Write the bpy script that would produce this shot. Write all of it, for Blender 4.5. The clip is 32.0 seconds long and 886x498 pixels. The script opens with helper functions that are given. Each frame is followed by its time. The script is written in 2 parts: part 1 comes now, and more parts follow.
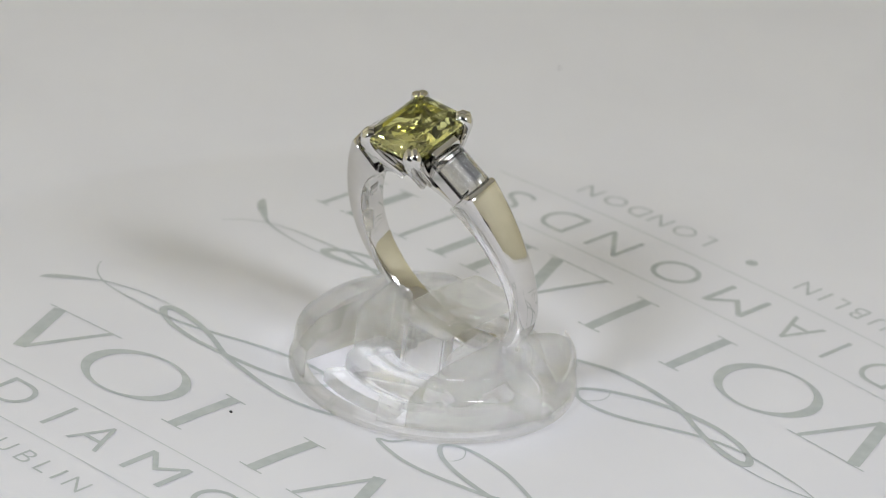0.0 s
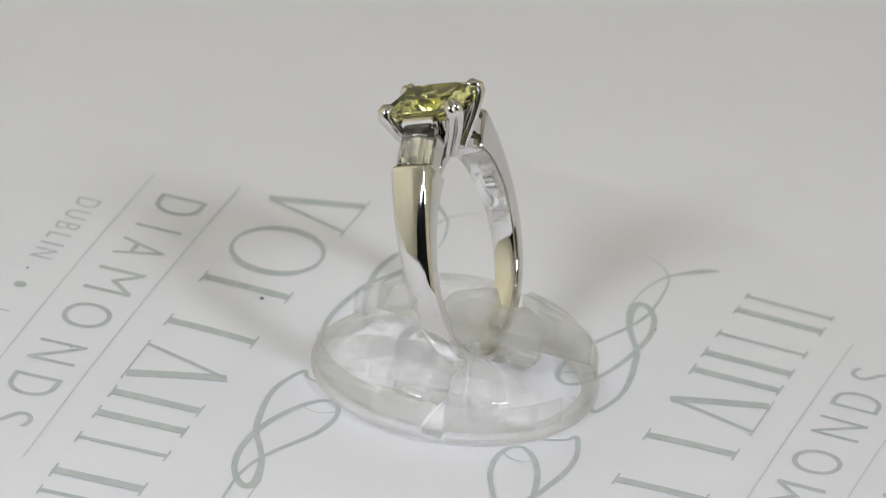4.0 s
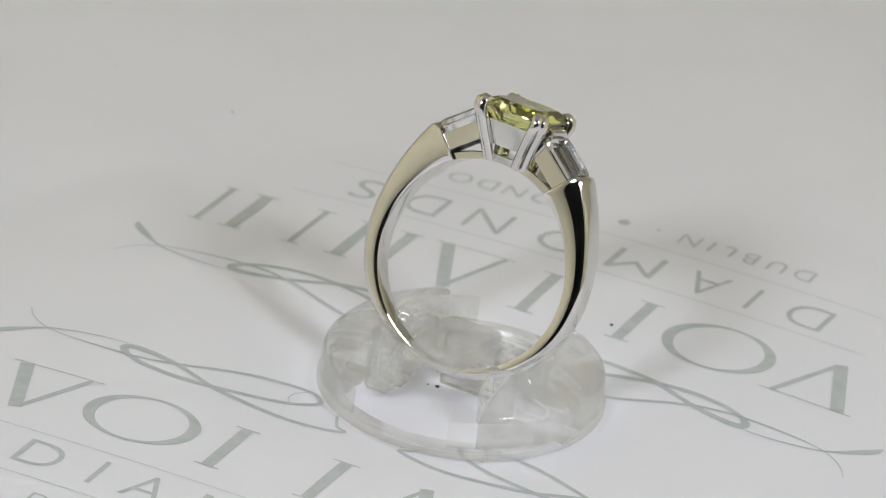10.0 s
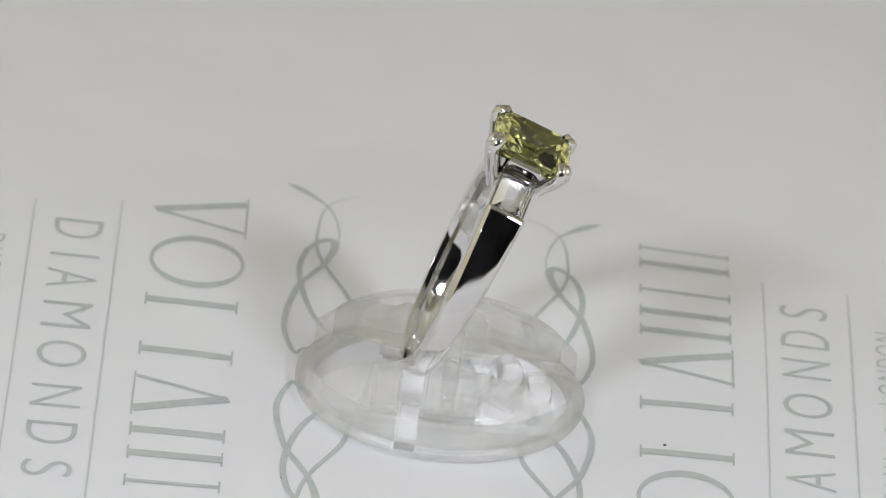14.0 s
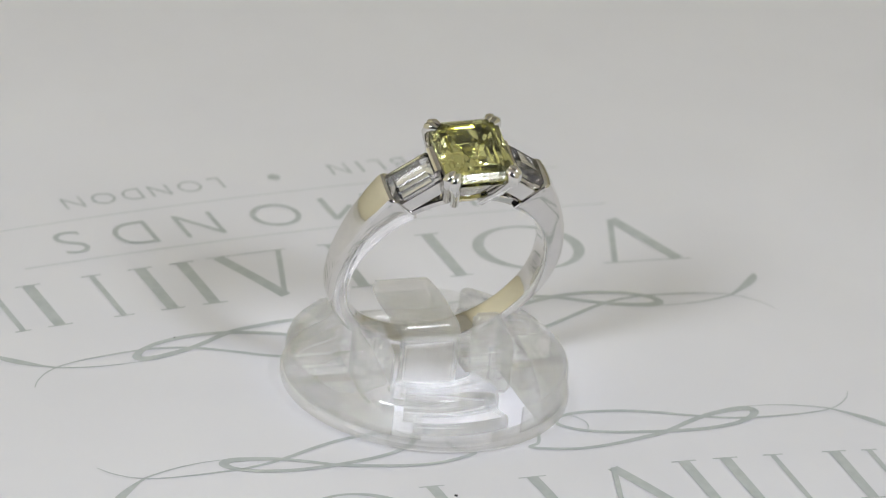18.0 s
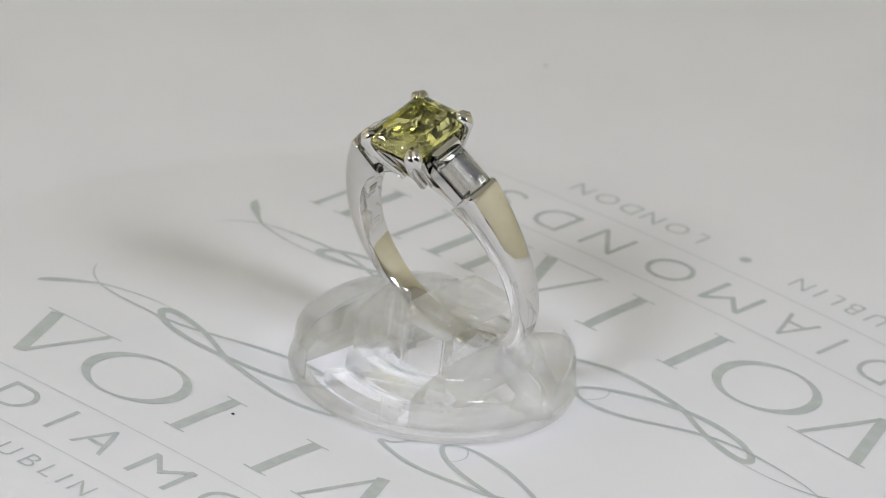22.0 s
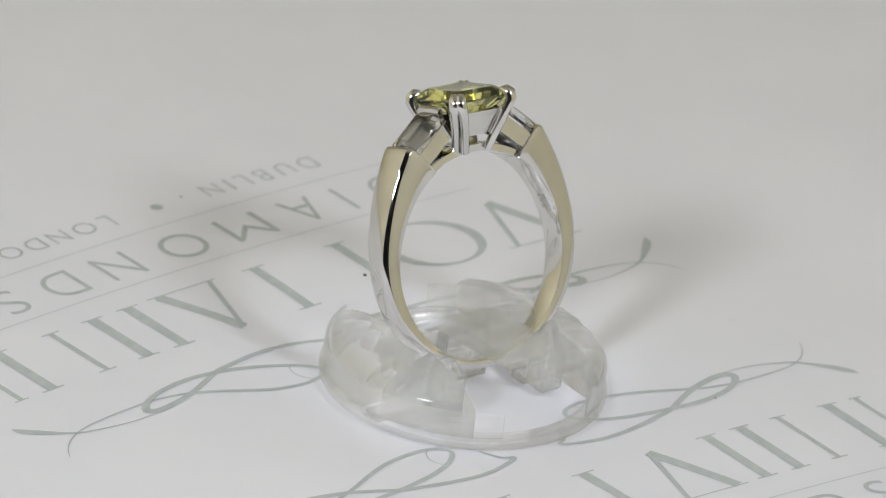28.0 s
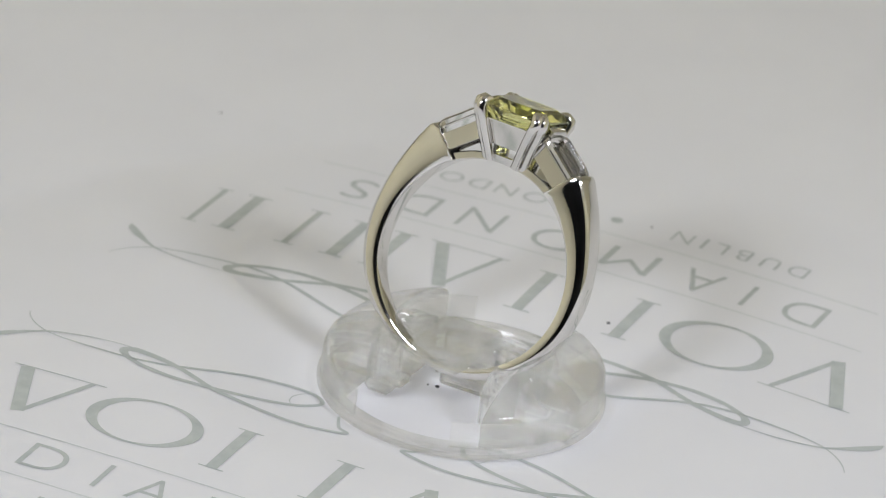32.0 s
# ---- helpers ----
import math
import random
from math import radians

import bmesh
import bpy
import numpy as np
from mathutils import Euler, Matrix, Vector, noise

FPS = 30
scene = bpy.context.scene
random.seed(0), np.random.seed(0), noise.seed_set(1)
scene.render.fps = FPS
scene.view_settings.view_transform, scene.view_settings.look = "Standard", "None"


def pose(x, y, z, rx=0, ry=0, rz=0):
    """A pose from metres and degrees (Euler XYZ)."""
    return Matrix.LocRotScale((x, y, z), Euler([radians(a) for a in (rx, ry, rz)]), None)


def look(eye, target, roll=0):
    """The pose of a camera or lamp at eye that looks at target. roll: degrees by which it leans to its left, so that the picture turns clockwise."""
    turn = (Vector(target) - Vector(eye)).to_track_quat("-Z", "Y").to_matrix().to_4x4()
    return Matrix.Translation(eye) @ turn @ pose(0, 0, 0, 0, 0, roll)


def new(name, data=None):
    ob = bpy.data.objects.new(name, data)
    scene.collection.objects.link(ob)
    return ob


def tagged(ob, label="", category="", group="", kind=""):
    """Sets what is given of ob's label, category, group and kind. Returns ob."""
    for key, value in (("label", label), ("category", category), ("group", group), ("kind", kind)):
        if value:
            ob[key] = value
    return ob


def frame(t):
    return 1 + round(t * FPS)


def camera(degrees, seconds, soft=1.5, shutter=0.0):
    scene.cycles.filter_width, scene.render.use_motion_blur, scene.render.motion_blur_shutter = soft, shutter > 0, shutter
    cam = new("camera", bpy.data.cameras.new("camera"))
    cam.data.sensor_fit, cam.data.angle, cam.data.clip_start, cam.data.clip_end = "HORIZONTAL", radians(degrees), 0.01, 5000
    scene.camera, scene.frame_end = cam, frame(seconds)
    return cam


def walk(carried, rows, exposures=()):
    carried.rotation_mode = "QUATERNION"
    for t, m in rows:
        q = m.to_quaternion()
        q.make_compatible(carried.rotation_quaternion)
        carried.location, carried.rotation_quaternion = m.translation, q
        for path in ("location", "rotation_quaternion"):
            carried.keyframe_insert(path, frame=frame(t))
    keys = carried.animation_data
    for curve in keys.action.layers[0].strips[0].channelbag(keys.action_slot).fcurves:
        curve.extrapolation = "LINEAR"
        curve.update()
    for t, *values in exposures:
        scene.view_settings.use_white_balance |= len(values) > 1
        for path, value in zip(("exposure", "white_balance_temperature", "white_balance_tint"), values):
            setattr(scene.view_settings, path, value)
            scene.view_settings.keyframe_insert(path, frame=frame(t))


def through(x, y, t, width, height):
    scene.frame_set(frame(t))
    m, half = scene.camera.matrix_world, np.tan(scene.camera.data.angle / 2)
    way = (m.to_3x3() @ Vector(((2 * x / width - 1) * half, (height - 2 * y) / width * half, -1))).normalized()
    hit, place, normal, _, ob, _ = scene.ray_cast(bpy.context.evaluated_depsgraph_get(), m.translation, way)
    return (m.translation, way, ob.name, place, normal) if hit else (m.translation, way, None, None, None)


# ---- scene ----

# ---- camera: a long lens on a stand, quite still ----
CAM = look((0.0, -0.61, 0.313289), (-0.002313 * 0.61, 0.0, 0.313289 - 0.61 * math.tan(0.458987)), 6.940)
cam = camera(6.0, 32.0, soft=1.1)
cam.data.dof.use_dof, cam.data.dof.focus_distance, cam.data.dof.aperture_fstop = True, 0.672, 72.0
walk(cam, [(0.0, CAM), (32.0, CAM)])


def turn(t):
    """Degrees by which the display has turned at t seconds: nearly even, with a slight unevenness in each round."""
    a = 0.284743 * t
    return math.degrees(-a + 0.00091 * -math.cos(a) + 0.00472 * math.sin(a) + 0.00085 * math.cos(2 * a) - 0.00127 * math.sin(2 * a))


# ---- light: two lamps beside the camera shine through the open front of a white tent ----
world = bpy.data.worlds.new("world")
scene.world = world
world.use_nodes = True
world.node_tree.nodes["Background"].inputs[0].default_value = (0.02, 0.02, 0.022, 1)
world.node_tree.nodes["Background"].inputs[1].default_value = 0.3


def area_lamp(name, eye, watts, size, colour):
    data = bpy.data.lights.new(name, "AREA")
    data.shape, data.size, data.energy, data.color = "DISK", size, watts, colour
    ob = new(name, data)
    ob.matrix_world = look(eye, (0, 0, 0.005))
    return ob


area_lamp("lamp_right", (0.212, -0.228, 0.263), 0.69, 0.092, (0.855, 0.89, 1.0))
area_lamp("lamp_left", (-0.196, -0.314, 0.269), 0.86, 0.092, (0.855, 0.89, 1.0))
# two unseen fill lamps, added outside the tent, glow through and brighten its cloth
area_lamp("tent_fill_right", (0.62, 0.05, 0.30), 1.7, 0.30, (0.88, 0.91, 1.0))
area_lamp("tent_fill_left", (-0.62, 0.05, 0.30), 3.0, 0.30, (0.88, 0.91, 1.0))
scene.view_settings.exposure = 0.0


# ---- materials ----
def material(name):
    m = bpy.data.materials.new(name)
    m.use_nodes = True
    return m, m.node_tree.nodes, m.node_tree.links, m.node_tree.nodes["Principled BSDF"]


def noise_tex(nodes, links, scale, detail=4.0):
    co = nodes.new("ShaderNodeTexCoord")
    n = nodes.new("ShaderNodeTexNoise")
    n.inputs["Scale"].default_value, n.inputs["Detail"].default_value = scale, detail
    links.new(co.outputs["Object"], n.inputs["Vector"])
    return n


def ramp(nodes, links, source, lo, hi, a, b):
    r = nodes.new("ShaderNodeValToRGB")
    r.color_ramp.elements[0].position, r.color_ramp.elements[1].position = lo, hi
    r.color_ramp.elements[0].color, r.color_ramp.elements[1].color = (*a, 1), (*b, 1)
    links.new(source, r.inputs[0])
    return r


def bumped(nodes, links, bsdf, source, strength, distance):
    b = nodes.new("ShaderNodeBump")
    b.inputs["Strength"].default_value, b.inputs["Distance"].default_value = strength, distance
    links.new(source, b.inputs["Height"])
    links.new(b.outputs[0], bsdf.inputs["Normal"])


def grained(name, a, b, scale, rough, bump=0.0, metal=0.0, fine=None):
    m, nodes, links, bsdf = material(name)
    n = noise_tex(nodes, links, scale)
    r = ramp(nodes, links, n.outputs["Fac"], 0.3, 0.7, a, b)
    links.new(r.outputs[0], bsdf.inputs["Base Color"])
    bsdf.inputs["Roughness"].default_value, bsdf.inputs["Metallic"].default_value = rough, metal
    if bump:
        f = noise_tex(nodes, links, fine or scale * 20)
        bumped(nodes, links, bsdf, f.outputs["Fac"], bump, 0.00005)
    return m


PAPER = grained("paper", (0.805, 0.80, 0.818), (0.835, 0.83, 0.844), 60, 0.55, 0.12, fine=4000)
INK = grained("ink", (0.48, 0.515, 0.495), (0.56, 0.59, 0.57), 900, 0.6)
INK_THIN = grained("pale_ink", (0.60, 0.63, 0.615), (0.67, 0.695, 0.68), 900, 0.6)
SPECK = grained("speck", (0.03, 0.03, 0.035), (0.06, 0.055, 0.06), 3000, 0.7)


def cloth():
    m = grained("tent_cloth", (0.80, 0.76, 0.58), (0.86, 0.82, 0.64), 30, 0.9, 0.3, fine=900)
    nodes, links = m.node_tree.nodes, m.node_tree.links
    t = nodes.new("ShaderNodeBsdfTranslucent")
    t.inputs[0].default_value = (0.82, 0.785, 0.66, 1)
    mix = nodes.new("ShaderNodeMixShader")
    links.new(nodes["Principled BSDF"].outputs[0], mix.inputs[1])
    links.new(t.outputs[0], mix.inputs[2])
    links.new(mix.outputs[0], nodes["Material Output"].inputs["Surface"])
    return m


CLOTH = cloth()

# the unseen roof is kept pale, to reflect light into the stones
FILL_ROOF = grained("fill_roof_cloth", (0.66, 0.64, 0.585), (0.72, 0.70, 0.64), 8, 0.9)
TABLE = grained("table_paint", (0.72, 0.72, 0.71), (0.78, 0.78, 0.77), 20, 0.6)
DARK = grained("dark_wall", (0.22, 0.22, 0.23), (0.28, 0.28, 0.29), 3, 0.9)


def gold():
    m, nodes, links, bsdf = material("white_gold")
    bsdf.inputs["Metallic"].default_value = 1.0
    n = noise_tex(nodes, links, 500)
    c = ramp(nodes, links, n.outputs["Fac"], 0.3, 0.7, (0.70, 0.685, 0.66), (0.74, 0.725, 0.70))
    links.new(c.outputs[0], bsdf.inputs["Base Color"])
    s = noise_tex(nodes, links, 1800, 6)
    r = ramp(nodes, links, s.outputs["Fac"], 0.4, 0.75, (0.05, 0.05, 0.05), (0.09, 0.09, 0.09))
    links.new(r.outputs[0], bsdf.inputs["Roughness"])
    bumped(nodes, links, bsdf, noise_tex(nodes, links, 2500).outputs["Fac"], 0.02, 0.00002)
    return m


def clear(name, colour, ior, rough, through=1.0):
    m, nodes, links, bsdf = material(name)
    bsdf.inputs["Base Color"].default_value = (*colour, 1)
    bsdf.inputs["Transmission Weight"].default_value = through
    bsdf.inputs["IOR"].default_value = ior
    bsdf.inputs["Roughness"].default_value = rough
    return m


def plastic(name, glassy, lo, hi, wavy):
    """Clear moulded plastic, lightly scuffed, so that it is a little milky."""
    m, nodes, links, bsdf = material(name)
    bsdf.inputs["Base Color"].default_value = (0.995, 0.995, 0.98, 1)
    bsdf.inputs["IOR"].default_value = 1.45
    n = noise_tex(nodes, links, 260, 5)
    w = ramp(nodes, links, n.outputs["Fac"], 0.35, 0.75, (1.0,) * 3, (0.93,) * 3)
    links.new(w.outputs[0], bsdf.inputs["Transmission Weight"])
    f = noise_tex(nodes, links, 900, 5)
    r = ramp(nodes, links, f.outputs["Fac"], 0.45, 0.75, (0.0,) * 3, (0.07,) * 3)
    links.new(r.outputs[0], bsdf.inputs["Roughness"])
    bumped(nodes, links, bsdf, noise_tex(nodes, links, 200, 3).outputs["Fac"], wavy, 0.0002)
    bsdf.inputs["Specular IOR Level"].default_value = 0.5
    # most light goes straight through the thin walls; their skin shines, the more the flatter one looks along it
    t = nodes.new("ShaderNodeBsdfTransparent")
    t.inputs[0].default_value = (0.995, 0.995, 0.985, 1)
    g = nodes.new("ShaderNodeBsdfGlossy")
    g.inputs["Roughness"].default_value = 0.05
    links.new(nodes["Bump"].outputs[0], g.inputs["Normal"])
    f = nodes.new("ShaderNodeLayerWeight")
    f.inputs["Blend"].default_value = 0.5
    p = nodes.new("ShaderNodeMath")
    p.operation, p.inputs[1].default_value = "POWER", 4.0
    links.new(f.outputs["Facing"], p.inputs[0])
    a = nodes.new("ShaderNodeMath")
    a.operation, a.inputs[1].default_value, a.inputs[2].default_value = "MULTIPLY_ADD", 0.4, 0.09
    links.new(p.outputs[0], a.inputs[0])
    skin = nodes.new("ShaderNodeMixShader")
    links.new(a.outputs[0], skin.inputs[0])
    links.new(t.outputs[0], skin.inputs[1])
    links.new(g.outputs[0], skin.inputs[2])
    mix = nodes.new("ShaderNodeMixShader")
    mix.inputs[0].default_value = glassy
    links.new(skin.outputs[0], mix.inputs[1])
    links.new(bsdf.outputs[0], mix.inputs[2])
    # fine scuffs scatter a little light
    d = nodes.new("ShaderNodeBsdfTranslucent")
    d.inputs[0].default_value = (0.95, 0.945, 0.90, 1)
    e = nodes.new("ShaderNodeBsdfDiffuse")
    e.inputs[0].default_value = (0.95, 0.945, 0.90, 1)
    both, out = nodes.new("ShaderNodeMixShader"), nodes.new("ShaderNodeMixShader")
    links.new(d.outputs[0], both.inputs[1])
    links.new(e.outputs[0], both.inputs[2])
    scuff = ramp(nodes, links, noise_tex(nodes, links, 420, 6).outputs["Fac"], 0.35, 0.75, (lo,) * 3, (hi,) * 3)
    # and long fine scratches from handling
    long = noise_tex(nodes, links, 700, 3)
    stretch = nodes.new("ShaderNodeMapping")
    stretch.inputs["Scale"].default_value, stretch.inputs["Rotation"].default_value = (0.12, 2.6, 1.0), (0.3, 0.2, 0.5)
    links.new(long.inputs["Vector"].links[0].from_socket, stretch.inputs["Vector"])
    links.new(stretch.outputs[0], long.inputs["Vector"])
    lines = ramp(nodes, links, long.outputs["Fac"], 0.66, 0.74, (0.0,) * 3, (hi * 1.2,) * 3)
    total = nodes.new("ShaderNodeMath")
    links.new(scuff.outputs[0], total.inputs[0])
    links.new(lines.outputs[0], total.inputs[1])
    links.new(total.outputs[0], out.inputs[0])
    links.new(mix.outputs[0], out.inputs[1])
    links.new(both.outputs[0], out.inputs[2])
    links.new(out.outputs[0], nodes["Material Output"].inputs["Surface"])
    return m


GOLD = gold()
# brighter than the gold, for the plates that lighten the baguettes from below
REFLECTOR = grained("seat_reflector", (0.90, 0.90, 0.89), (0.94, 0.94, 0.93), 900, 0.26, metal=1.0)
STAMP = grained("stamp", (0.50, 0.49, 0.47), (0.62, 0.61, 0.59), 3000, 0.45, metal=1.0)
ACRYLIC = plastic("acrylic", 0.47, 0.0, 0.05, 0.04)
RIM = plastic("rim_acrylic", 0.25, 0.0, 0.04, 0.03)
FLANGE = plastic("flange_acrylic", 0.3, 0.0, 0.04, 0.05)
FROSTED = plastic("frosted_acrylic", 0.25, 0.12, 0.22, 0.03)
CLEAR = plastic("clear_acrylic", 0.75, 0.0, 0.04, 0.05)
SCUFFED = plastic("scuffed_acrylic", 0.4, 0.03, 0.12, 0.06)
WHITE_STONE = clear("white_diamond", (1.0, 1.0, 1.0), 1.66, 0.02, 1.0)
YELLOW_STONE = clear("yellow_diamond", (1.0, 1.0, 0.42), 1.75, 0.05, 1.0)

MM = Matrix.Scale(0.001, 4)


def finish(bm, name, mat, angle=30.0):
    bmesh.ops.recalc_face_normals(bm, faces=bm.faces)
    me = bpy.data.meshes.new(name)
    bm.to_mesh(me)
    bm.free()
    me.materials.append(mat)
    if angle:
        me.polygons.foreach_set("use_smooth", [True] * len(me.polygons))
        me.set_sharp_from_angle(angle=radians(angle))
    return me


def part(name, bm, mat, parent=None, label="", m=MM, angle=30.0):
    """Links a bmesh, drawn in millimetres and set by m, as one mesh object under parent."""
    bm.transform(m)
    ob = new(name, finish(bm, name, mat, angle))
    ob.parent = parent
    return tagged(ob, label)


def loft(bm, loops, closed=False, caps=True):
    rows = [[bm.verts.new(p) for p in loop] for loop in loops]
    k = len(rows[0])
    for a, b in zip(rows, rows[1:] + rows[:1] if closed else rows[1:]):
        for i in range(k):
            bm.faces.new((a[i], a[(i + 1) % k], b[(i + 1) % k], b[i]))
    if caps and not closed:
        bm.faces.new(rows[0])
        bm.faces.new(rows[-1])
    return rows


def box(bm, lo, hi, bevel=0.0, m=None):
    made = bmesh.ops.create_cube(bm, size=1.0)["verts"]
    for v in made:
        v.co = Vector([lo[i] + (v.co[i] + 0.5) * (hi[i] - lo[i]) for i in range(3)])
    if bevel:
        edges = {e for v in made for e in v.link_edges}
        made = list({v for f in bmesh.ops.bevel(bm, geom=list(edges), offset=bevel, segments=3, affect="EDGES")["faces"] for v in f.verts} | {v for v in made if v.is_valid})
    if m:
        bmesh.ops.transform(bm, matrix=m, verts=made)
    return made


# ---- the setting: table, tent, dark room beyond ----
def slab(name, lo, hi, mat, label):
    bm = bmesh.new()
    box(bm, lo, hi)
    return tagged(part(name, bm, mat, None, label, Matrix(), 0), category="wall", kind="structure")


slab("table_top", (-0.6, -1.2, -0.03), (0.6, 0.6, -0.0055), TABLE, "white painted table top under the printed sheet")
slab("wall_left", (-0.325, -0.42, -0.0055), (-0.32, 0.40, 0.52), CLOTH, "cream white cloth side of the light tent")
slab("wall_right", (0.32, -0.42, -0.0055), (0.325, 0.40, 0.52), CLOTH, "cream white cloth side of the light tent")
slab("wall_back", (-0.32, 0.395, -0.0055), (0.32, 0.40, 0.52), CLOTH, "cream white cloth back of the light tent")
slab("ceiling", (-0.325, -0.30, 0.5205), (0.325, 0.40, 0.5255), FILL_ROOF, "unseen cream cloth roof added over the light tent, pale to brighten the stones")
for nm, lo, hi in (("wall_north", (-2, 2, -0.8), (2, 2.1, 1.8)), ("wall_south", (-2, -2.1, -0.8), (2, -2, 1.8)), ("wall_west", (-2.1, -2, -0.8), (-2, 2, 1.8)),
                   ("wall_east", (2, -2, -0.8), (2.1, 2, 1.8)), ("floor", (-2, -2, -0.9), (2, 2, -0.8)), ("room_ceiling", (-2, -2, 1.8), (2, 2, 1.9))):
    slab(nm, lo, hi, DARK, "dark plain wall of the unlit room")


# ---- the printed sheet ----
def sheet_z(x, y):
    """Height in mm of the sheet, which bulges a little and is pressed down under the holder."""
    r = math.hypot(x, y)
    s = min(1.0, 46.0 / max(r, 1e-6))
    x, y = x * s, y * s
    return (-0.021 * x * x + 0.0501 * x * y - 0.0521 * y * y) / 61.0 + 0.00246 * x + 0.00096 * y - 0.6 / (1 + (r / 16.0) ** 8)


def build_sheet():
    sheet = new("printed_sheet")
    tagged(sheet, "white printed paper sheet with grey-green ornaments and lettering", "paper")
    bm = bmesh.new()
    loops = []
    radii = [0.5, 4, 8] + [9 + 0.6 * i for i in range(26)] + [26, 28, 30, 33, 36, 39, 42, 45, 46, 47, 60, 90, 130, 170]
    for r in radii:
        loops.append([(r * math.cos(i * math.pi / 48), r * math.sin(i * math.pi / 48)) for i in range(96)])
    rows = [[(x, y, sheet_z(x, y)) for x, y in loop] for loop in loops]
    rows.append([(x, y, -5.5) for x, y, z in rows[-1]])
    loft(bm, rows)
    part("paper", bm, PAPER, sheet)
    return sheet


UX, UY = 0.7731, -0.6349
CX, CY = 0.802, 0.159


def on_sheet(u, v, side, lift=0.05):
    """From a logo's own axes (u along the words, v towards the sheet's middle) to the sheet, in mm."""
    x, y = CX + side * (u * UX - v * UY), CY + side * (u * UY + v * UX)
    return Vector((x, y, sheet_z(x, y) + lift))


def ribbon(points, widths, side, lift=0.05):
    """A flat inked stroke through points, of the given widths."""
    bm = bmesh.new()
    rows = []
    for i, (u, v) in enumerate(points):
        a, b = points[max(i - 1, 0)], points[min(i + 1, len(points) - 1)]
        d = Vector((b[0] - a[0], b[1] - a[1]))
        n = Vector((-d.y, d.x)).normalized() * widths[i] / 2
        rows.append((bm.verts.new(on_sheet(u + n.x, v + n.y, side, lift)), bm.verts.new(on_sheet(u - n.x, v - n.y, side, lift))))
    for a, b in zip(rows, rows[1:]):
        bm.faces.new((a[0], a[1], b[1], b[0]))
    return bm


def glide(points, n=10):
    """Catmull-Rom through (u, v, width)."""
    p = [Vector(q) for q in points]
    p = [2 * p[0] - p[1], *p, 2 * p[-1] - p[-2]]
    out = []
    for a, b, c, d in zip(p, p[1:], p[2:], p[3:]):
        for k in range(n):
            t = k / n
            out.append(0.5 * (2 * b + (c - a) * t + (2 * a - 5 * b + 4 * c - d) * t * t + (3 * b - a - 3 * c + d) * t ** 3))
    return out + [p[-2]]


def polygon(points, side, lift=0.05):
    bm = bmesh.new()
    bm.faces.new([bm.verts.new(on_sheet(u, v, side, lift)) for u, v in points])
    return bm


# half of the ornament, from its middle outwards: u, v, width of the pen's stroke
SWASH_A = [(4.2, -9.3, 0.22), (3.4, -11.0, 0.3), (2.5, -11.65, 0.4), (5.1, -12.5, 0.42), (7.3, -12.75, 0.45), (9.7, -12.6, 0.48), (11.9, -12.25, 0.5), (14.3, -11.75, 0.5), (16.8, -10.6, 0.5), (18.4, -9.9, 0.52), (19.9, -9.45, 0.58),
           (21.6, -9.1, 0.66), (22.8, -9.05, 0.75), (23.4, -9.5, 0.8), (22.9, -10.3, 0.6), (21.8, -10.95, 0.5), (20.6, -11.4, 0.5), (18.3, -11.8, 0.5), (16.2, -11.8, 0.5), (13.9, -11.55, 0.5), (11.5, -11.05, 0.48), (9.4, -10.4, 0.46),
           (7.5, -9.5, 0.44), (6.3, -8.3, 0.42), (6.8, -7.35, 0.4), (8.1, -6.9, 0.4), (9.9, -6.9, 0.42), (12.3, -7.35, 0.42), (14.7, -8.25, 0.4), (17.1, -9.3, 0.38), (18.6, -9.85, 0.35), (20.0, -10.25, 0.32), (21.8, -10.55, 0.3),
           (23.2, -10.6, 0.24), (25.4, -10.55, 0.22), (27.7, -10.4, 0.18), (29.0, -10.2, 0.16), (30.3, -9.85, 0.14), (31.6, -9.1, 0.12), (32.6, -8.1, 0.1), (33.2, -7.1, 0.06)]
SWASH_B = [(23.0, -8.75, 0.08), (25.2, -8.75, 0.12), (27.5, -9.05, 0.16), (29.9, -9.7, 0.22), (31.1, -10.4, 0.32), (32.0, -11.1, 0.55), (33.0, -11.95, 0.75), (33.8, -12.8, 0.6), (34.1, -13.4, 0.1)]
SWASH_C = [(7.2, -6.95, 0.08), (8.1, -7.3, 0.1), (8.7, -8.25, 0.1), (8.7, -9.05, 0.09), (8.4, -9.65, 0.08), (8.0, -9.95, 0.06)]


def stroke(a, b, w, side, lift=0.05):
    """A straight stroke of even width from a to b."""
    pts = [(a[0] + (b[0] - a[0]) * i / 16, a[1] + (b[1] - a[1]) * i / 16) for i in range(17)]
    return ribbon(pts, [w] * 17, side, lift)


def oval(u, v, a, b, thick_a, thick_b, side):
    """A printed oval ring, thicker at its sides."""
    bm = bmesh.new()
    n = 64
    turns = [2 * math.pi * i / n for i in range(n)]
    outer = [bm.verts.new(on_sheet(u + a * math.cos(t), v + b * math.sin(t), side)) for t in turns]
    inner = [bm.verts.new(on_sheet(u + (a - thick_a) * math.cos(t), v + (b - thick_b) * math.sin(t), side)) for t in turns]
    for i in range(n):
        bm.faces.new((outer[i], outer[(i + 1) % n], inner[(i + 1) % n], inner[i]))
    return bm


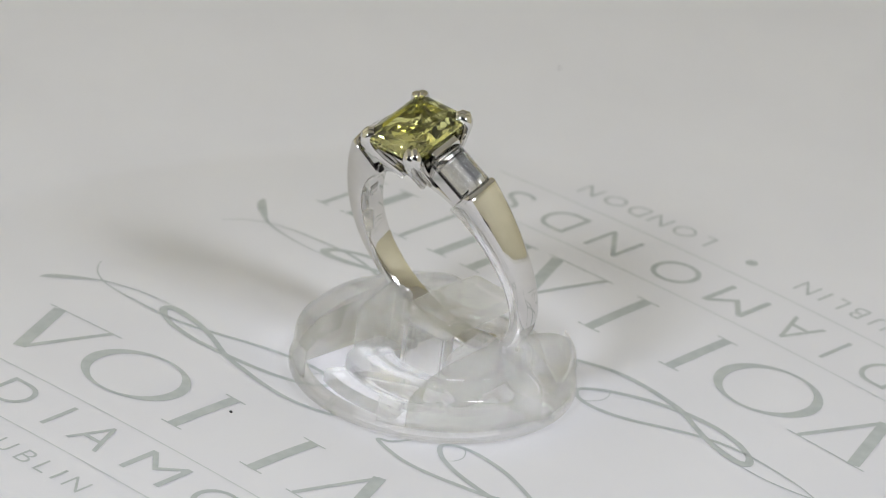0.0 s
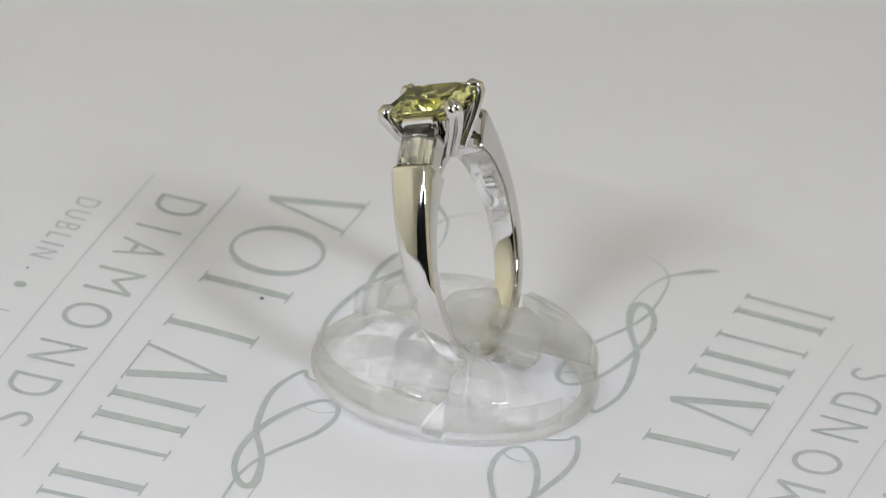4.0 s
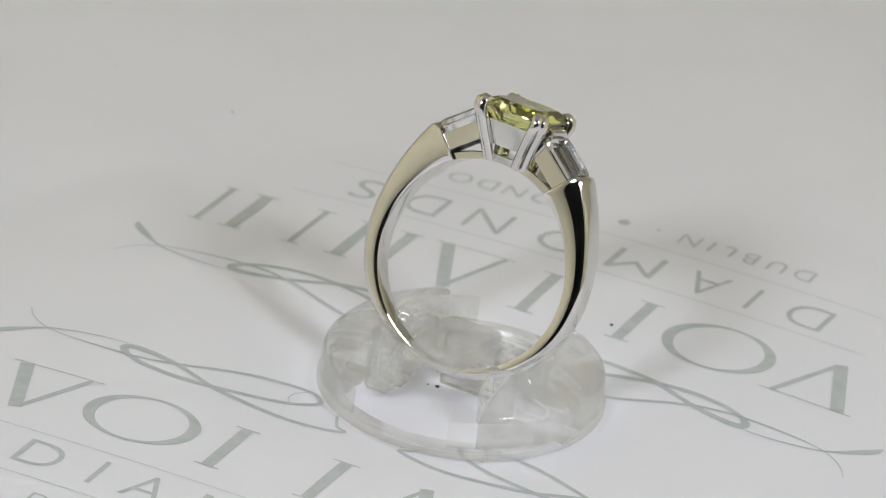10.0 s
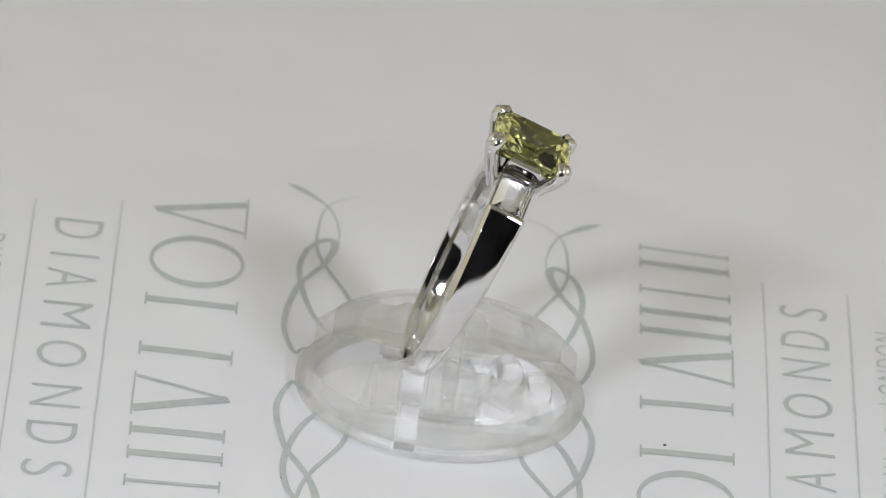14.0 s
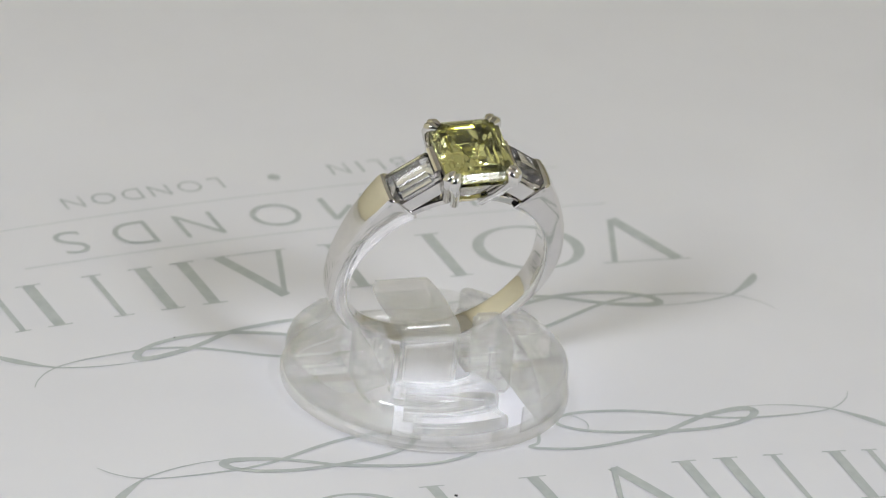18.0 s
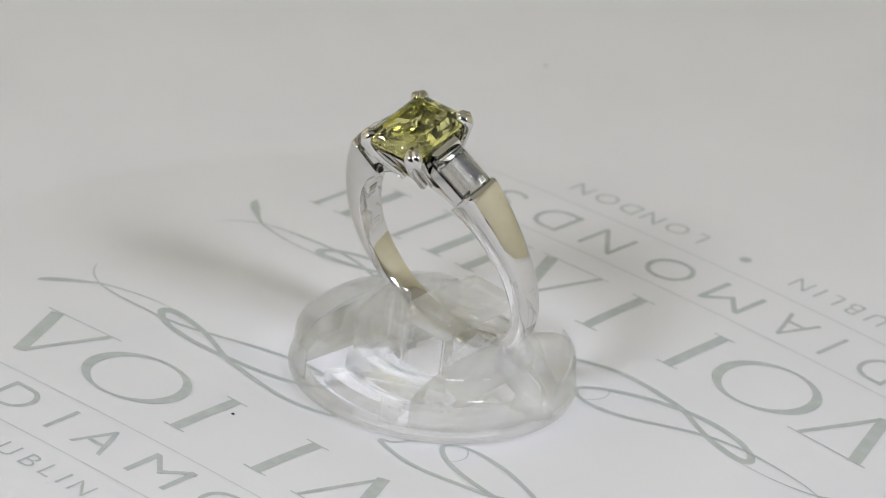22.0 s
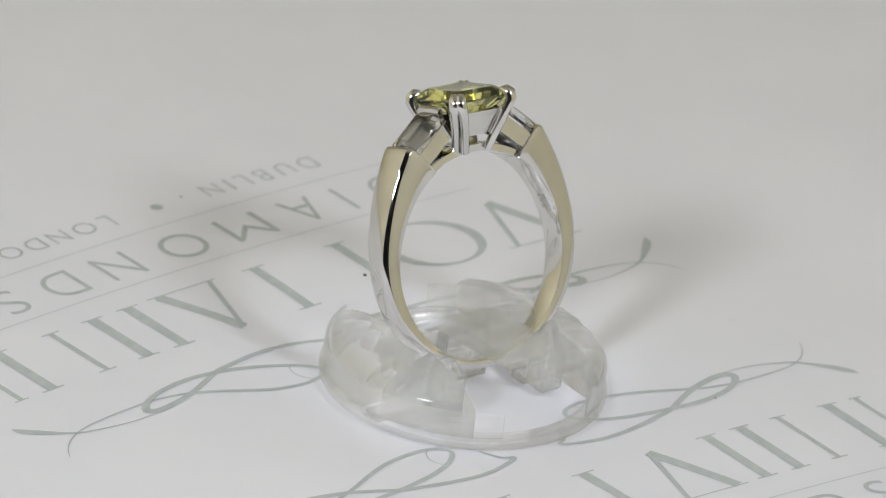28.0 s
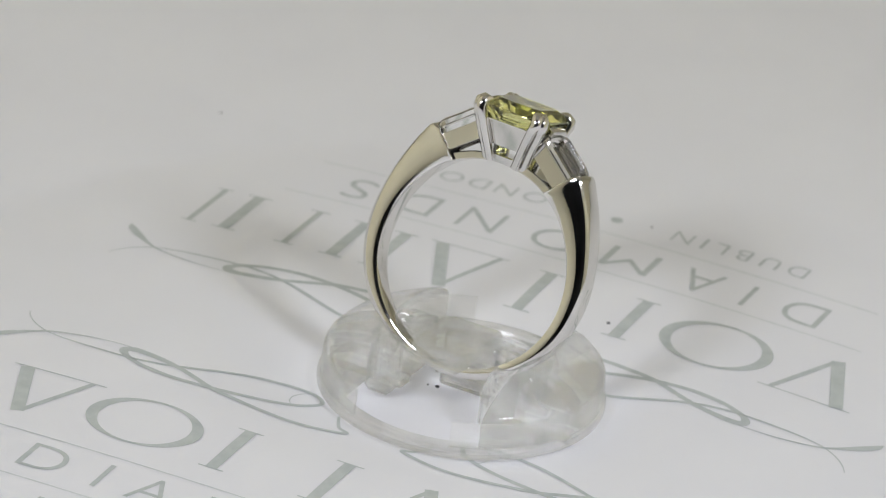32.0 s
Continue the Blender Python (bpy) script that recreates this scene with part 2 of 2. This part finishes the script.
def letter(char, u, v, height, width, side, name="letter"):
    """One printed capital of the built-in font, set to a height and a width."""
    cu = bpy.data.curves.new("glyph", "FONT")
    cu.body, cu.size, cu.resolution_u, cu.offset = char, 1.0, 6, -0.011
    tmp = new("glyph", cu)
    bpy.context.view_layer.update()
    me = bpy.data.meshes.new_from_object(tmp.evaluated_get(bpy.context.evaluated_depsgraph_get()))
    bpy.data.objects.remove(tmp)
    bpy.data.curves.remove(cu)
    bm = bmesh.new()
    bm.from_mesh(me)
    bpy.data.meshes.remove(me)
    xs, ys = [w.co.x for w in bm.verts], [w.co.y for w in bm.verts]
    x0, y0 = min(xs), min(ys)
    sx, sy = width / (max(xs) - x0), height / (max(ys) - y0)
    for w in bm.verts:
        w.co = on_sheet(u + (w.co.x - x0) * sx, v + (w.co.y - y0) * sy, side)
    return bm


def print_logo(sheet, side):
    for mirror in (1, -1):
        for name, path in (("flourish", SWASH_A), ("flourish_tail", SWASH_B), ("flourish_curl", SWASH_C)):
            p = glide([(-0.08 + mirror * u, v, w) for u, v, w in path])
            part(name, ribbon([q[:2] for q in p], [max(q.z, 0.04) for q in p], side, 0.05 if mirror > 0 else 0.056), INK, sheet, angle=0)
    top, base = -16.65, -24.25
    # the name's eight signs, as plain shapes of its weight and colour
    shapes = [((-28.6, top), (-25.75, base), 1.15), ((-25.6, base + 0.2), (-22.7, top), 0.5), ((-29.8, top + 0.06), (-21.6, top + 0.06), 0.14),
              ((4.9, base), (7.4, top), 0.45), ((7.3, top), (10.3, base), 1.1), ((4.2, base - 0.06), (11.4, base - 0.06), 0.14)]
    for u, head, foot in ((-8.6, 1.1, 1.1), (0.2, 1.2, 1.2), (13.6, 1.1, 1.1), (17.3, 1.1, 1.1), (27.2, 1.1, 1.1), (21.6, 0.9, 0.9), (30.4, 0.7, 0.7)):
        shapes += [((u, top), (u, base), 1.0 if u != 21.6 and u != 30.4 else 0.5), ((u - head, top - 0.06), (u + head, top - 0.06), 0.16), ((u - foot, base + 0.06), (u + foot, base + 0.06), 0.16)]
    for k, (a, b, w) in enumerate(shapes):
        part("ink_bar", stroke(a, b, w, side, 0.05 + 0.002 * (k % 4)), INK, sheet, angle=0)
    part("ink_ring", oval(-16.33, -20.34, 4.9, 3.95, 1.05, 0.3, side), INK, sheet, angle=0)
    for v, a, b in ((-27.1, -26.6, 26.3), (-34.3, -25.2, 26.0)):
        pts = [(a + (b - a) * i / 40, v) for i in range(41)]
        part("rule", ribbon(pts, [0.14] * 41, side), INK_THIN, sheet, angle=0)
    for c, u, w in (("D", -21.85, 3.6), ("I", -15.25, 0.42), ("A", -12.35, 3.4), ("M", -6.4, 4.4), ("O", 0.35, 4.4), ("N", 7.75, 3.5), ("D", 13.7, 3.4), ("S", 19.7, 2.4)):
        part("letter", letter(c, u, -32.45, 4.05, w, side), INK, sheet, angle=0)
    for word in (("D", -17.6, 1.75), ("U", -15.0, 1.55), ("B", -12.4, 1.3), ("L", -10.2, 1.1), ("I", -8.25, 0.26), ("N", -7.0, 1.7), ("L", 4.6, 1.1), ("O", 6.5, 2.1), ("N", 9.4, 1.75), ("D", 11.9, 1.75), ("O", 14.3, 2.1), ("N", 17.2, 1.75)):
        part("letter", letter(word[0], word[1], -38.35, 2.0, word[2], side), INK, sheet, angle=0)
    part("dot", polygon([(-0.08 + 0.55 * math.cos(i * math.pi / 8), -37.2 + 0.55 * math.sin(i * math.pi / 8)) for i in range(16)], side), INK, sheet, angle=0)


sheet = build_sheet()
print_logo(sheet, 1)
print_logo(sheet, -1)


def speck(x, y, r):
    bm = bmesh.new()
    bmesh.ops.create_icosphere(bm, subdivisions=2, radius=r)
    for v in bm.verts:
        v.co *= 1 + 0.25 * noise.noise(v.co * 9)
        v.co.z *= 0.5
    part("speck", bm, SPECK, sheet, "dark speck of dust on the paper", MM @ Matrix.Translation((x, y, sheet_z(x, y) + 0.05)))


speck(-16.67, -9.61, 0.15)
speck(0.52, -0.12, 0.2)
speck(1.2, -0.5, 0.1)
speck(5.6, -53.5, 0.1)
speck(6.7, 65.6, 0.1)
speck(-25.5, -27.0, 0.09)
speck(-6.4, 21.5, 0.08)

# ---- the clear holder ----
def lerp_table(x, table):
    for (a, p), (b, q) in zip(table, table[1:]):
        if x <= b:
            f = (x - a) / (b - a)
            return p + (q - p) * f
    return table[-1][1]


HOLD = MM @ Matrix.Translation((-1.049, 1.329, -0.499)) @ pose(0, 0, 0, 0, 0, -42.43)


def dome_z(r):
    """Height of the holder's cheeks: a low crown with a steep shoulder."""
    return lerp_table(r, [(0, 6.4), (4, 6.25), (6.2, 5.95), (7.6, 5.6), (8.6, 5.25), (9.3, 4.95), (10.1, 4.5), (10.7, 4.05), (11.0, 3.75), (11.4, 3.2)])


def lathe(bm, profile, n=96):
    loops = [[(r * math.cos(2 * math.pi * i / n), r * math.sin(2 * math.pi * i / n), z) for i in range(n)] for r, z in profile]
    return loft(bm, loops)


def cut(bm, co, no):
    """Cuts off what lies on the side to which no points, and closes the cut."""
    geom = bm.verts[:] + bm.edges[:] + bm.faces[:]
    made = bmesh.ops.bisect_plane(bm, geom=geom, plane_co=co, plane_no=no, clear_outer=True, dist=1e-5)
    edges = [e for e in made["geom_cut"] if isinstance(e, bmesh.types.BMEdge)]
    bmesh.ops.edgenet_fill(bm, edges=edges)


def shell_profile():
    """Outer skin from the flange to the top."""
    rs = [11.0, 10.7, 10.1, 9.3, 8.6, 7.6, 6.4, 5.4, 4.4, 3.4, 2.2, 1.0]
    return [(11.3, 1.1), (11.28, 3.1), (11.2, 3.5)] + [(r, dome_z(r)) for r in rs]


def block(name, stand, lo, hi, bevel=0.2):
    bm = bmesh.new()
    box(bm, lo, hi, bevel)
    part(name, bm, CLEAR, stand, m=HOLD).visible_shadow = False


def arc_bar(name, stand, near, far, top, soft):
    """A gently curved bar across the slot, between two radii, with rounded upper edges."""
    bm = bmesh.new()
    turns = [radians(9 * k) for k in range(11)]
    sec = [(near, 0.3)] + [(near + soft - soft * math.cos(t), top - soft + soft * math.sin(t)) for t in turns]
    sec += [(far - soft + soft * math.sin(t), top - soft + soft * math.cos(t)) for t in turns] + [(far, 0.3)]
    half = math.asin(4.1 / far)
    loft(bm, [[(r * math.sin(a), 3.2 - r * math.cos(a), z) for r, z in sec] for a in (half * (k / 12 - 1) for k in range(25))])
    part(name, bm, CLEAR, stand, m=HOLD).visible_shadow = False


def build_holder():
    stand = new("ring_holder")
    tagged(stand, "clear acrylic round ring holder with a clip tongue on printed paper", "stand")
    bm = bmesh.new()
    # the rim is finely ribbed all round
    rim = [(10.4, 0), (11.3, 0), (11.6, 0.14), (11.72, 0.36), (11.74, 0.85), (11.69, 0.97), (11.56, 1.05), (11.3, 1.08), (10.4, 1.08)]
    ribs = 288
    loft(bm, [[((r + (0.05 if i % 2 and r > 11.6 else 0)) * math.cos(2 * math.pi * i / ribs), (r + (0.05 if i % 2 and r > 11.6 else 0)) * math.sin(2 * math.pi * i / ribs), z) for r, z in rim] for i in range(ribs)], closed=True)
    part("flange", bm, FLANGE, stand, m=HOLD)
    for s in (1, -1):
        # each cheek is split by the groove in which the band lies
        for near in (1, -1):
            bm = bmesh.new()
            lathe(bm, shell_profile())
            cut(bm, (s * 6.3, 0, 0), (-s, 0, 0))
            cut(bm, (0, 1.15 if near > 0 else 2.95, 0), (0, near, 0))
            bm.normal_update()
            sharp = [e for e in bm.edges if len(e.link_faces) == 2 and e.calc_face_angle() > radians(35)]
            bmesh.ops.bevel(bm, geom=sharp, offset=0.22, segments=3, affect="EDGES", clamp_overlap=True)
            part("cheek", bm, ACRYLIC, stand, m=HOLD).visible_shadow = False
        bm = bmesh.new()
        loft(bm, [[(r * math.sin(a), r * math.cos(a), z) for r, z in ((11.55, 1.1), (11.52, 2.9), (11.45, 3.25), (11.34, 3.3), (11.33, 1.1))] for a in (radians(22 + 4 * k) if s > 0 else radians(202 + 4 * k) for k in range(35))])
        part("skirt", bm, RIM, stand, m=HOLD).visible_shadow = False
        block("groove_floor", stand, (min(s * 4.0, s * 10.9), 1.2, 0.3), (max(s * 4.0, s * 10.9), 2.9, 1.0), 0.1)
        # the thick posts beside the tongue, before and behind the band
        for outline in ([(-3.2, 0.5), (-3.2, 4.4), (-2.5, 4.75), (0.4, 6.0), (1.15, 5.9), (1.15, 0.5)], [(2.95, 0.5), (2.95, 5.2), (3.6, 5.1), (5.3, 4.0), (5.3, 0.5)]):
            bm = bmesh.new()
            loft(bm, [[(s * x, y, z) for y, z in outline] for x in (4.0, 6.28)])
            bmesh.ops.bevel(bm, geom=bm.edges[:], offset=0.3, segments=3, affect="EDGES", clamp_overlap=True)
            part("post", bm, SCUFFED, stand, m=HOLD)
    bm = bmesh.new()
    side = [(-1.45, 4.7), (-1.3, 5.7), (-1.0, 6.1), (-0.4, 6.25), (2.0, 6.4), (4.5, 6.5), (6.4, 6.55), (6.85, 6.35), (6.95, 5.95), (6.9, 5.55), (6.7, 5.3), (5.0, 5.2), (3.0, 5.1), (1.2, 5.0), (0.3, 4.7)]
    loft(bm, [[(x, y, z) for y, z in side] for x in (-2.6, 2.15)])
    edges = [e for e in bm.edges if abs(e.verts[0].co.x - e.verts[1].co.x) < 1e-6]
    bmesh.ops.bevel(bm, geom=edges, offset=0.22, segments=3, affect="EDGES")
    part("tongue", bm, FROSTED, stand, m=HOLD)
    block("stem", stand, (-2.55, -1.45, 0.2), (2.1, -0.1, 4.75), 0.15)
    arc_bar("front_plate", stand, 10.3, 12.3, 1.35, 0.3)
    arc_bar("front_bar", stand, 7.7, 10.1, 2.6, 0.95)
    arc_bar("front_bar", stand, 5.7, 7.5, 1.9, 0.6)
    return stand


holder = build_holder()

# ---- the ring ----
YAW, LEAN, TILT = radians(47.65), radians(20.32), radians(2.4)
BACK = Vector((math.cos(YAW), math.sin(YAW), 0))
LEVEL = Vector((math.sin(YAW), -math.cos(YAW), 0))
RY = BACK * math.cos(LEAN) + Vector((0, 0, math.sin(LEAN)))
RX = LEVEL * math.cos(TILT) + LEVEL.cross(RY) * math.sin(TILT)
RZ = RX.cross(RY)
RING = MM @ Matrix.Translation((-1.207, 0.949, 10.924)) @ Matrix((RX, RY, RZ)).transposed().to_4x4()


def smooth_table(x, table):
    """Cubic through the table's points, without kinks."""
    k = len(table)
    slopes = []
    for i in range(k):
        lo, hi = table[max(i - 1, 0)], table[min(i + 1, k - 1)]
        slopes.append((hi[1] - lo[1]) / (hi[0] - lo[0]))
    slopes[0] = 0.0
    for i in range(k - 1):
        (a, p), (b, q) = table[i], table[i + 1]
        if x <= b or i == k - 2:
            d = b - a
            f = min(1.0, max(0.0, (x - a) / d))
            return (2 * f ** 3 - 3 * f * f + 1) * p + (f ** 3 - 2 * f * f + f) * d * slopes[i] + (3 * f * f - 2 * f ** 3) * q + (f ** 3 - f * f) * d * slopes[i + 1]
    return table[-1][1]


LIFT = 0.48


def band_loops():
    loops = []
    n = 120
    spots = sorted([-1 + 2 * i / n for i in range(n + 1)] + [d * e for d in (-1, 1) for e in (0.972, 0.976, 0.979, 0.982, 0.985, 0.988, 0.99, 0.992, 0.994, 0.996, 0.998)])
    for i, s in [(-1, -1.0), *enumerate(spots), (-2, 1.0)]:
        inset = 0.09 if i < 0 else 0.0
        ai, ao = radians(149.8 * s), radians(146.0 * s)
        deg = abs(146.0 * s)
        ro = smooth_table(deg, [(0, 9.05), (30, 9.2), (60, 9.55), (90, 9.85), (105, 10.03), (115, 10.22), (125, 10.55), (134, 11.0), (140, 11.4), (141.5, 11.53), (142.4, 11.6), (143.2, 11.64), (143.9, 11.655), (144.5, 11.64), (145.0, 11.6), (145.4, 11.54), (145.75, 11.46), (146.1, 11.36)])
        h = smooth_table(deg, [(0, 1.0), (45, 1.05), (90, 1.2), (120, 1.45), (146.1, 1.65)])
        b = smooth_table(deg, [(0, 0.42), (90, 0.45), (120, 0.42), (146.1, 0.38)])
        th = ro - 8.25 - inset
        h -= inset
        ai += radians(0.55 * s) * (inset > 0)
        ao += radians(0.4 * s) * (inset > 0)
        sec = [(-h + 0.15, 0), (-h * 0.5, -0.035 / th), (0, -0.05 / th), (h * 0.5, -0.035 / th), (h - 0.15, 0), (h - 0.04, 0.04 / th), (h, 0.15 / th), (h, 1 - b / th), (h - 0.08 * b, 1 - 0.82 * b / th), (h - 0.24 * b, 1 - 0.62 * b / th), (h - 0.66 * b, 1 - 0.2 * b / th), (h - b, 1 - 0.02), (h * 0.35, 1.01),
               (-h * 0.35, 1.01), (-h + b, 1 - 0.02), (-h + 0.66 * b, 1 - 0.2 * b / th), (-h + 0.24 * b, 1 - 0.62 * b / th), (-h + 0.08 * b, 1 - 0.82 * b / th), (-h, 1 - b / th), (-h, 0.15 / th), (-h + 0.04, 0.04 / th)]
        loop = []
        for y, f in sec:
            a, r = ai + (ao - ai) * f, 8.25 + inset * 0.3 + th * f
            z = -r * math.cos(a)
            e = min(1.0, max(0.0, (z - 1.0) / 6.5))
            loop.append((r * math.sin(a), y, z + LIFT * e * e * (3 - 2 * e)))
        loops.append(loop)
    return loops


def gem_loops(bm, loops, culet=None):
    """Facets between rings of points with as many points each or half as many."""
    rows = [[bm.verts.new(p) for p in loop] for loop in loops]
    for a, b in zip(rows, rows[1:]):
        k, j = len(a), len(b)
        if k == j:
            for i in range(k):
                bm.faces.new((a[i], a[(i + 1) % k], b[i]))
                bm.faces.new((a[(i + 1) % k], b[(i + 1) % k], b[i]))
        else:
            for i in range(j):
                bm.faces.new((a[2 * i], a[2 * i + 1], b[i]))
                bm.faces.new((a[2 * i + 1], a[(2 * i + 2) % k], b[(i + 1) % j]))
                bm.faces.new((a[2 * i + 1], b[(i + 1) % j], b[i]))
    bm.faces.new(rows[0])
    if culet:
        c = bm.verts.new(culet)
        for i in range(len(rows[-1])):
            bm.faces.new((rows[-1][i], rows[-1][(i + 1) % len(rows[-1])], c))
    else:
        bm.faces.new(rows[-1])


def octagon(hx, hy, c, z, n=1):
    p = [(hx, -hy + c), (hx, hy - c), (hx - c, hy), (-hx + c, hy), (-hx, hy - c), (-hx, -hy + c), (-hx + c, -hy), (hx - c, -hy)]
    out = []
    for i in range(8):
        a, b = p[i], p[(i + 1) % 8]
        for k in range(n):
            f = k / n
            out.append((a[0] + (b[0] - a[0]) * f, a[1] + (b[1] - a[1]) * f, z))
    return out


def radiant():
    """A cut-cornered radiant: a wide table, a stepped crown and a brilliant pavilion."""
    bm = bmesh.new()
    g = 13.16

    def ring(hx, hy, c, z, n, half=False):
        p = octagon(hx, hy, c, z, n)
        if not half:
            return p
        return [tuple((a + b) / 2 for a, b in zip(p[i], p[(i + 1) % len(p)])) for i in range(len(p))]

    rings = [ring(1.95, 2.28, 0.58, g + 0.74, 2), ring(2.45, 2.82, 0.7, g + 0.46, 2), ring(2.93, 3.3, 0.82, g + 0.07, 2), ring(2.93, 3.3, 0.82, g - 0.07, 2),
             ring(2.36, 2.66, 0.68, g - 0.74, 2, True), ring(1.78, 2.02, 0.56, g - 1.3, 2), ring(1.18, 1.36, 0.4, g - 1.82, 2, True), ring(0.55, 0.66, 0.2, g - 2.32, 2)]
    gem_loops(bm, rings, (0, 0, g - 2.62))
    return bm


def step_stone(hx, hy, top, low):
    """A baguette: a long table, two crown steps and a pavilion that runs in steps to a keel."""
    bm = bmesh.new()
    loops = [[(-hx * f, -hy * g, z), (hx * f, -hy * g, z), (hx * f, hy * g, z), (-hx * f, hy * g, z)]
             for f, g, z in ((0.62, 0.48, top), (0.82, 0.76, top * 0.8), (1.0, 1.0, top * 0.42), (1.0, 1.0, top * 0.3), (0.9, 0.84, low * 0.3), (0.75, 0.56, low * 0.72), (0.6, 0.28, low * 0.95), (0.48, 0.03, low * 1.1))]
    loft(bm, loops)
    return bm


def build_ring():
    ring = new("diamond_ring")
    tagged(ring, "polished white gold ring with a yellow diamond and two baguettes", "ring")
    bm = bmesh.new()
    loft(bm, band_loops())
    part("band", bm, GOLD, ring, m=RING, angle=35)
    # the thin bridge of the band that runs on beneath the head
    bm = bmesh.new()
    loops = []
    for i in range(25):
        a = radians(149.6 + (360 - 299.2) * i / 24)
        loops.append([(r * math.sin(a), y, LIFT - r * math.cos(a)) for y, r in ((-1.2, 8.22), (1.2, 8.22), (1.25, 8.3), (1.25, 8.8), (1.15, 8.88), (-1.15, 8.88), (-1.25, 8.8), (-1.25, 8.3))])
    loft(bm, loops)
    part("bridge", bm, GOLD, ring, m=RING)
    for s in (1, -1):
        # setting of a baguette: a channel between the shoulder and the head
        place = RING @ Matrix.Translation((s * 4.5, 0, 10.66)) @ pose(0, 0, 0, 0, s * 38.5, 0)
        for w in (-1, 1):
            bm = bmesh.new()
            box(bm, (-1.95, w * 1.35 - 0.14, -1.7), (1.95, w * 1.35 + 0.14, -0.3), 0.05)
            part("side_wall", bm, GOLD, ring, m=place)
        # an added plate under the stone reflects light up through it
        bm = bmesh.new()
        box(bm, (-1.9, -1.2, -1.25), (1.9, 1.2, -1.1), 0.03)
        part("floor_reflector", bm, REFLECTOR, ring, m=place)
        bm = bmesh.new()
        collar = [(2.6, 10.8), (2.6, 12.75), (2.68, 12.85), (2.86, 12.85), (3.3, 12.7), (3.42, 12.58), (3.44, 12.4), (3.2, 11.0)]
        loft(bm, [[(s * x, y, z - drop) for x, z in collar] for y, drop in ((-1.36, 0.1), (-1.26, 0.0), (1.26, 0.0), (1.36, 0.1))])
        part("end_bar", bm, GOLD, ring, m=RING)
        part("baguette", step_stone(2.1, 1.45, 1.2, -1.0), WHITE_STONE, ring, "clear white step-cut baguette diamond", m=place @ Matrix.Translation((s * 0.1, 0, -0.25)), angle=0)
    for sx in (1, -1):
        for sy in (1, -1):
            prong = None
            for k, (ox, oy) in enumerate(((0.27, -0.27), (-0.27, 0.27))):
                path = [(1.4, 1.2, 8.8), (1.64, 1.6, 9.6), (2.1, 2.35, 11.0), (2.5, 2.86, 12.25), (2.68, 3.06, 12.85), (2.62, 3.0, 13.25), (2.42, 2.8, 13.5), (2.14, 2.52, 13.56)]
                radius = [0.36, 0.36, 0.37, 0.41, 0.5, 0.52, 0.42, 0.2]
                bm = bmesh.new()
                loops = []
                for i, (x, y, z) in enumerate(path):
                    a, b = Vector(path[max(i - 1, 0)]), Vector(path[min(i + 1, len(path) - 1)])
                    d = (b - a).normalized()
                    e1 = d.cross(Vector((1, -1, 0))).normalized()
                    e2 = d.cross(e1)
                    pinch = 1.0 if i < 4 else 0.62
                    loops.append([Vector((x + ox * pinch, y + oy * pinch, z)) + (e1 * math.cos(t) + e2 * math.sin(t)) * radius[i] for t in (2 * math.pi * q / 14 for q in range(14))])
                for loop in loops:
                    for p in loop:
                        p.x, p.y = p.x * sx, p.y * sy
                loft(bm, loops)
                ob = part("claw" if prong else "prong", bm, GOLD, prong or ring, m=RING, angle=60)
                prong = prong or ob
    # gallery walls between the prongs, each over a small window and a base rail
    for axis in (0, 1):
        for s in (1, -1):
            w0, w1, o0, o1 = (1.7, 2.6, 1.75, 2.5) if axis == 0 else (1.65, 2.3, 1.8, 2.8)
            bm = bmesh.new()
            rows = []
            for w, o, z in ((w0, o0, 10.1), (w1, o1, 12.1)):
                quad = [(o, -w, z), (o, w, z), (o - 0.3, w, z), (o - 0.3, -w, z)]
                rows.append([(s * a, b, c) if axis == 0 else (b, s * a, c) for a, b, c in quad])
            loft(bm, rows)
            part("gallery", bm, GOLD, ring, m=RING)
            bm = bmesh.new()
            rows = []
            for w, o, z in ((1.3, 1.3, 8.75), (1.5, 1.55, 9.3)):
                quad = [(o, -w, z), (o, w, z), (o - 0.4, w, z), (o - 0.4, -w, z)]
                rows.append([(s * a, b, c) if axis == 0 else (b, s * a, c) for a, b, c in quad])
            loft(bm, rows)
            part("base_rail", bm, GOLD, ring, m=RING)
    part("centre_stone", radiant(), YELLOW_STONE, ring, "yellow-green radiant-cut diamond", m=RING, angle=0)
    return ring


ring = build_ring()


def hallmark():
    """Worn stamped marks inside the band, too small to read, as a row of small bars."""
    for i in range(5):
        a = radians(-118 + 3.4 * i)
        bm = bmesh.new()
        box(bm, (-0.14, -0.42, -0.02), (0.14, 0.42, 0.02), 0.015)
        spot = Matrix.Translation((8.25 * math.sin(a), 0.05, -8.25 * math.cos(a))) @ Matrix.Rotation(-a, 4, "Y")
        part("stamp", bm, STAMP, ring, "worn stamped mark", RING @ spot)


hallmark()


def motions():
    """The sheet, with what stands on it, turns on its axis."""
    rows = [(0.5 * i, pose(0, 0, 0, 0, 0, turn(0.5 * i))) for i in range(65)]
    for thing in (sheet, holder, ring):
        walk(thing, rows)


motions()
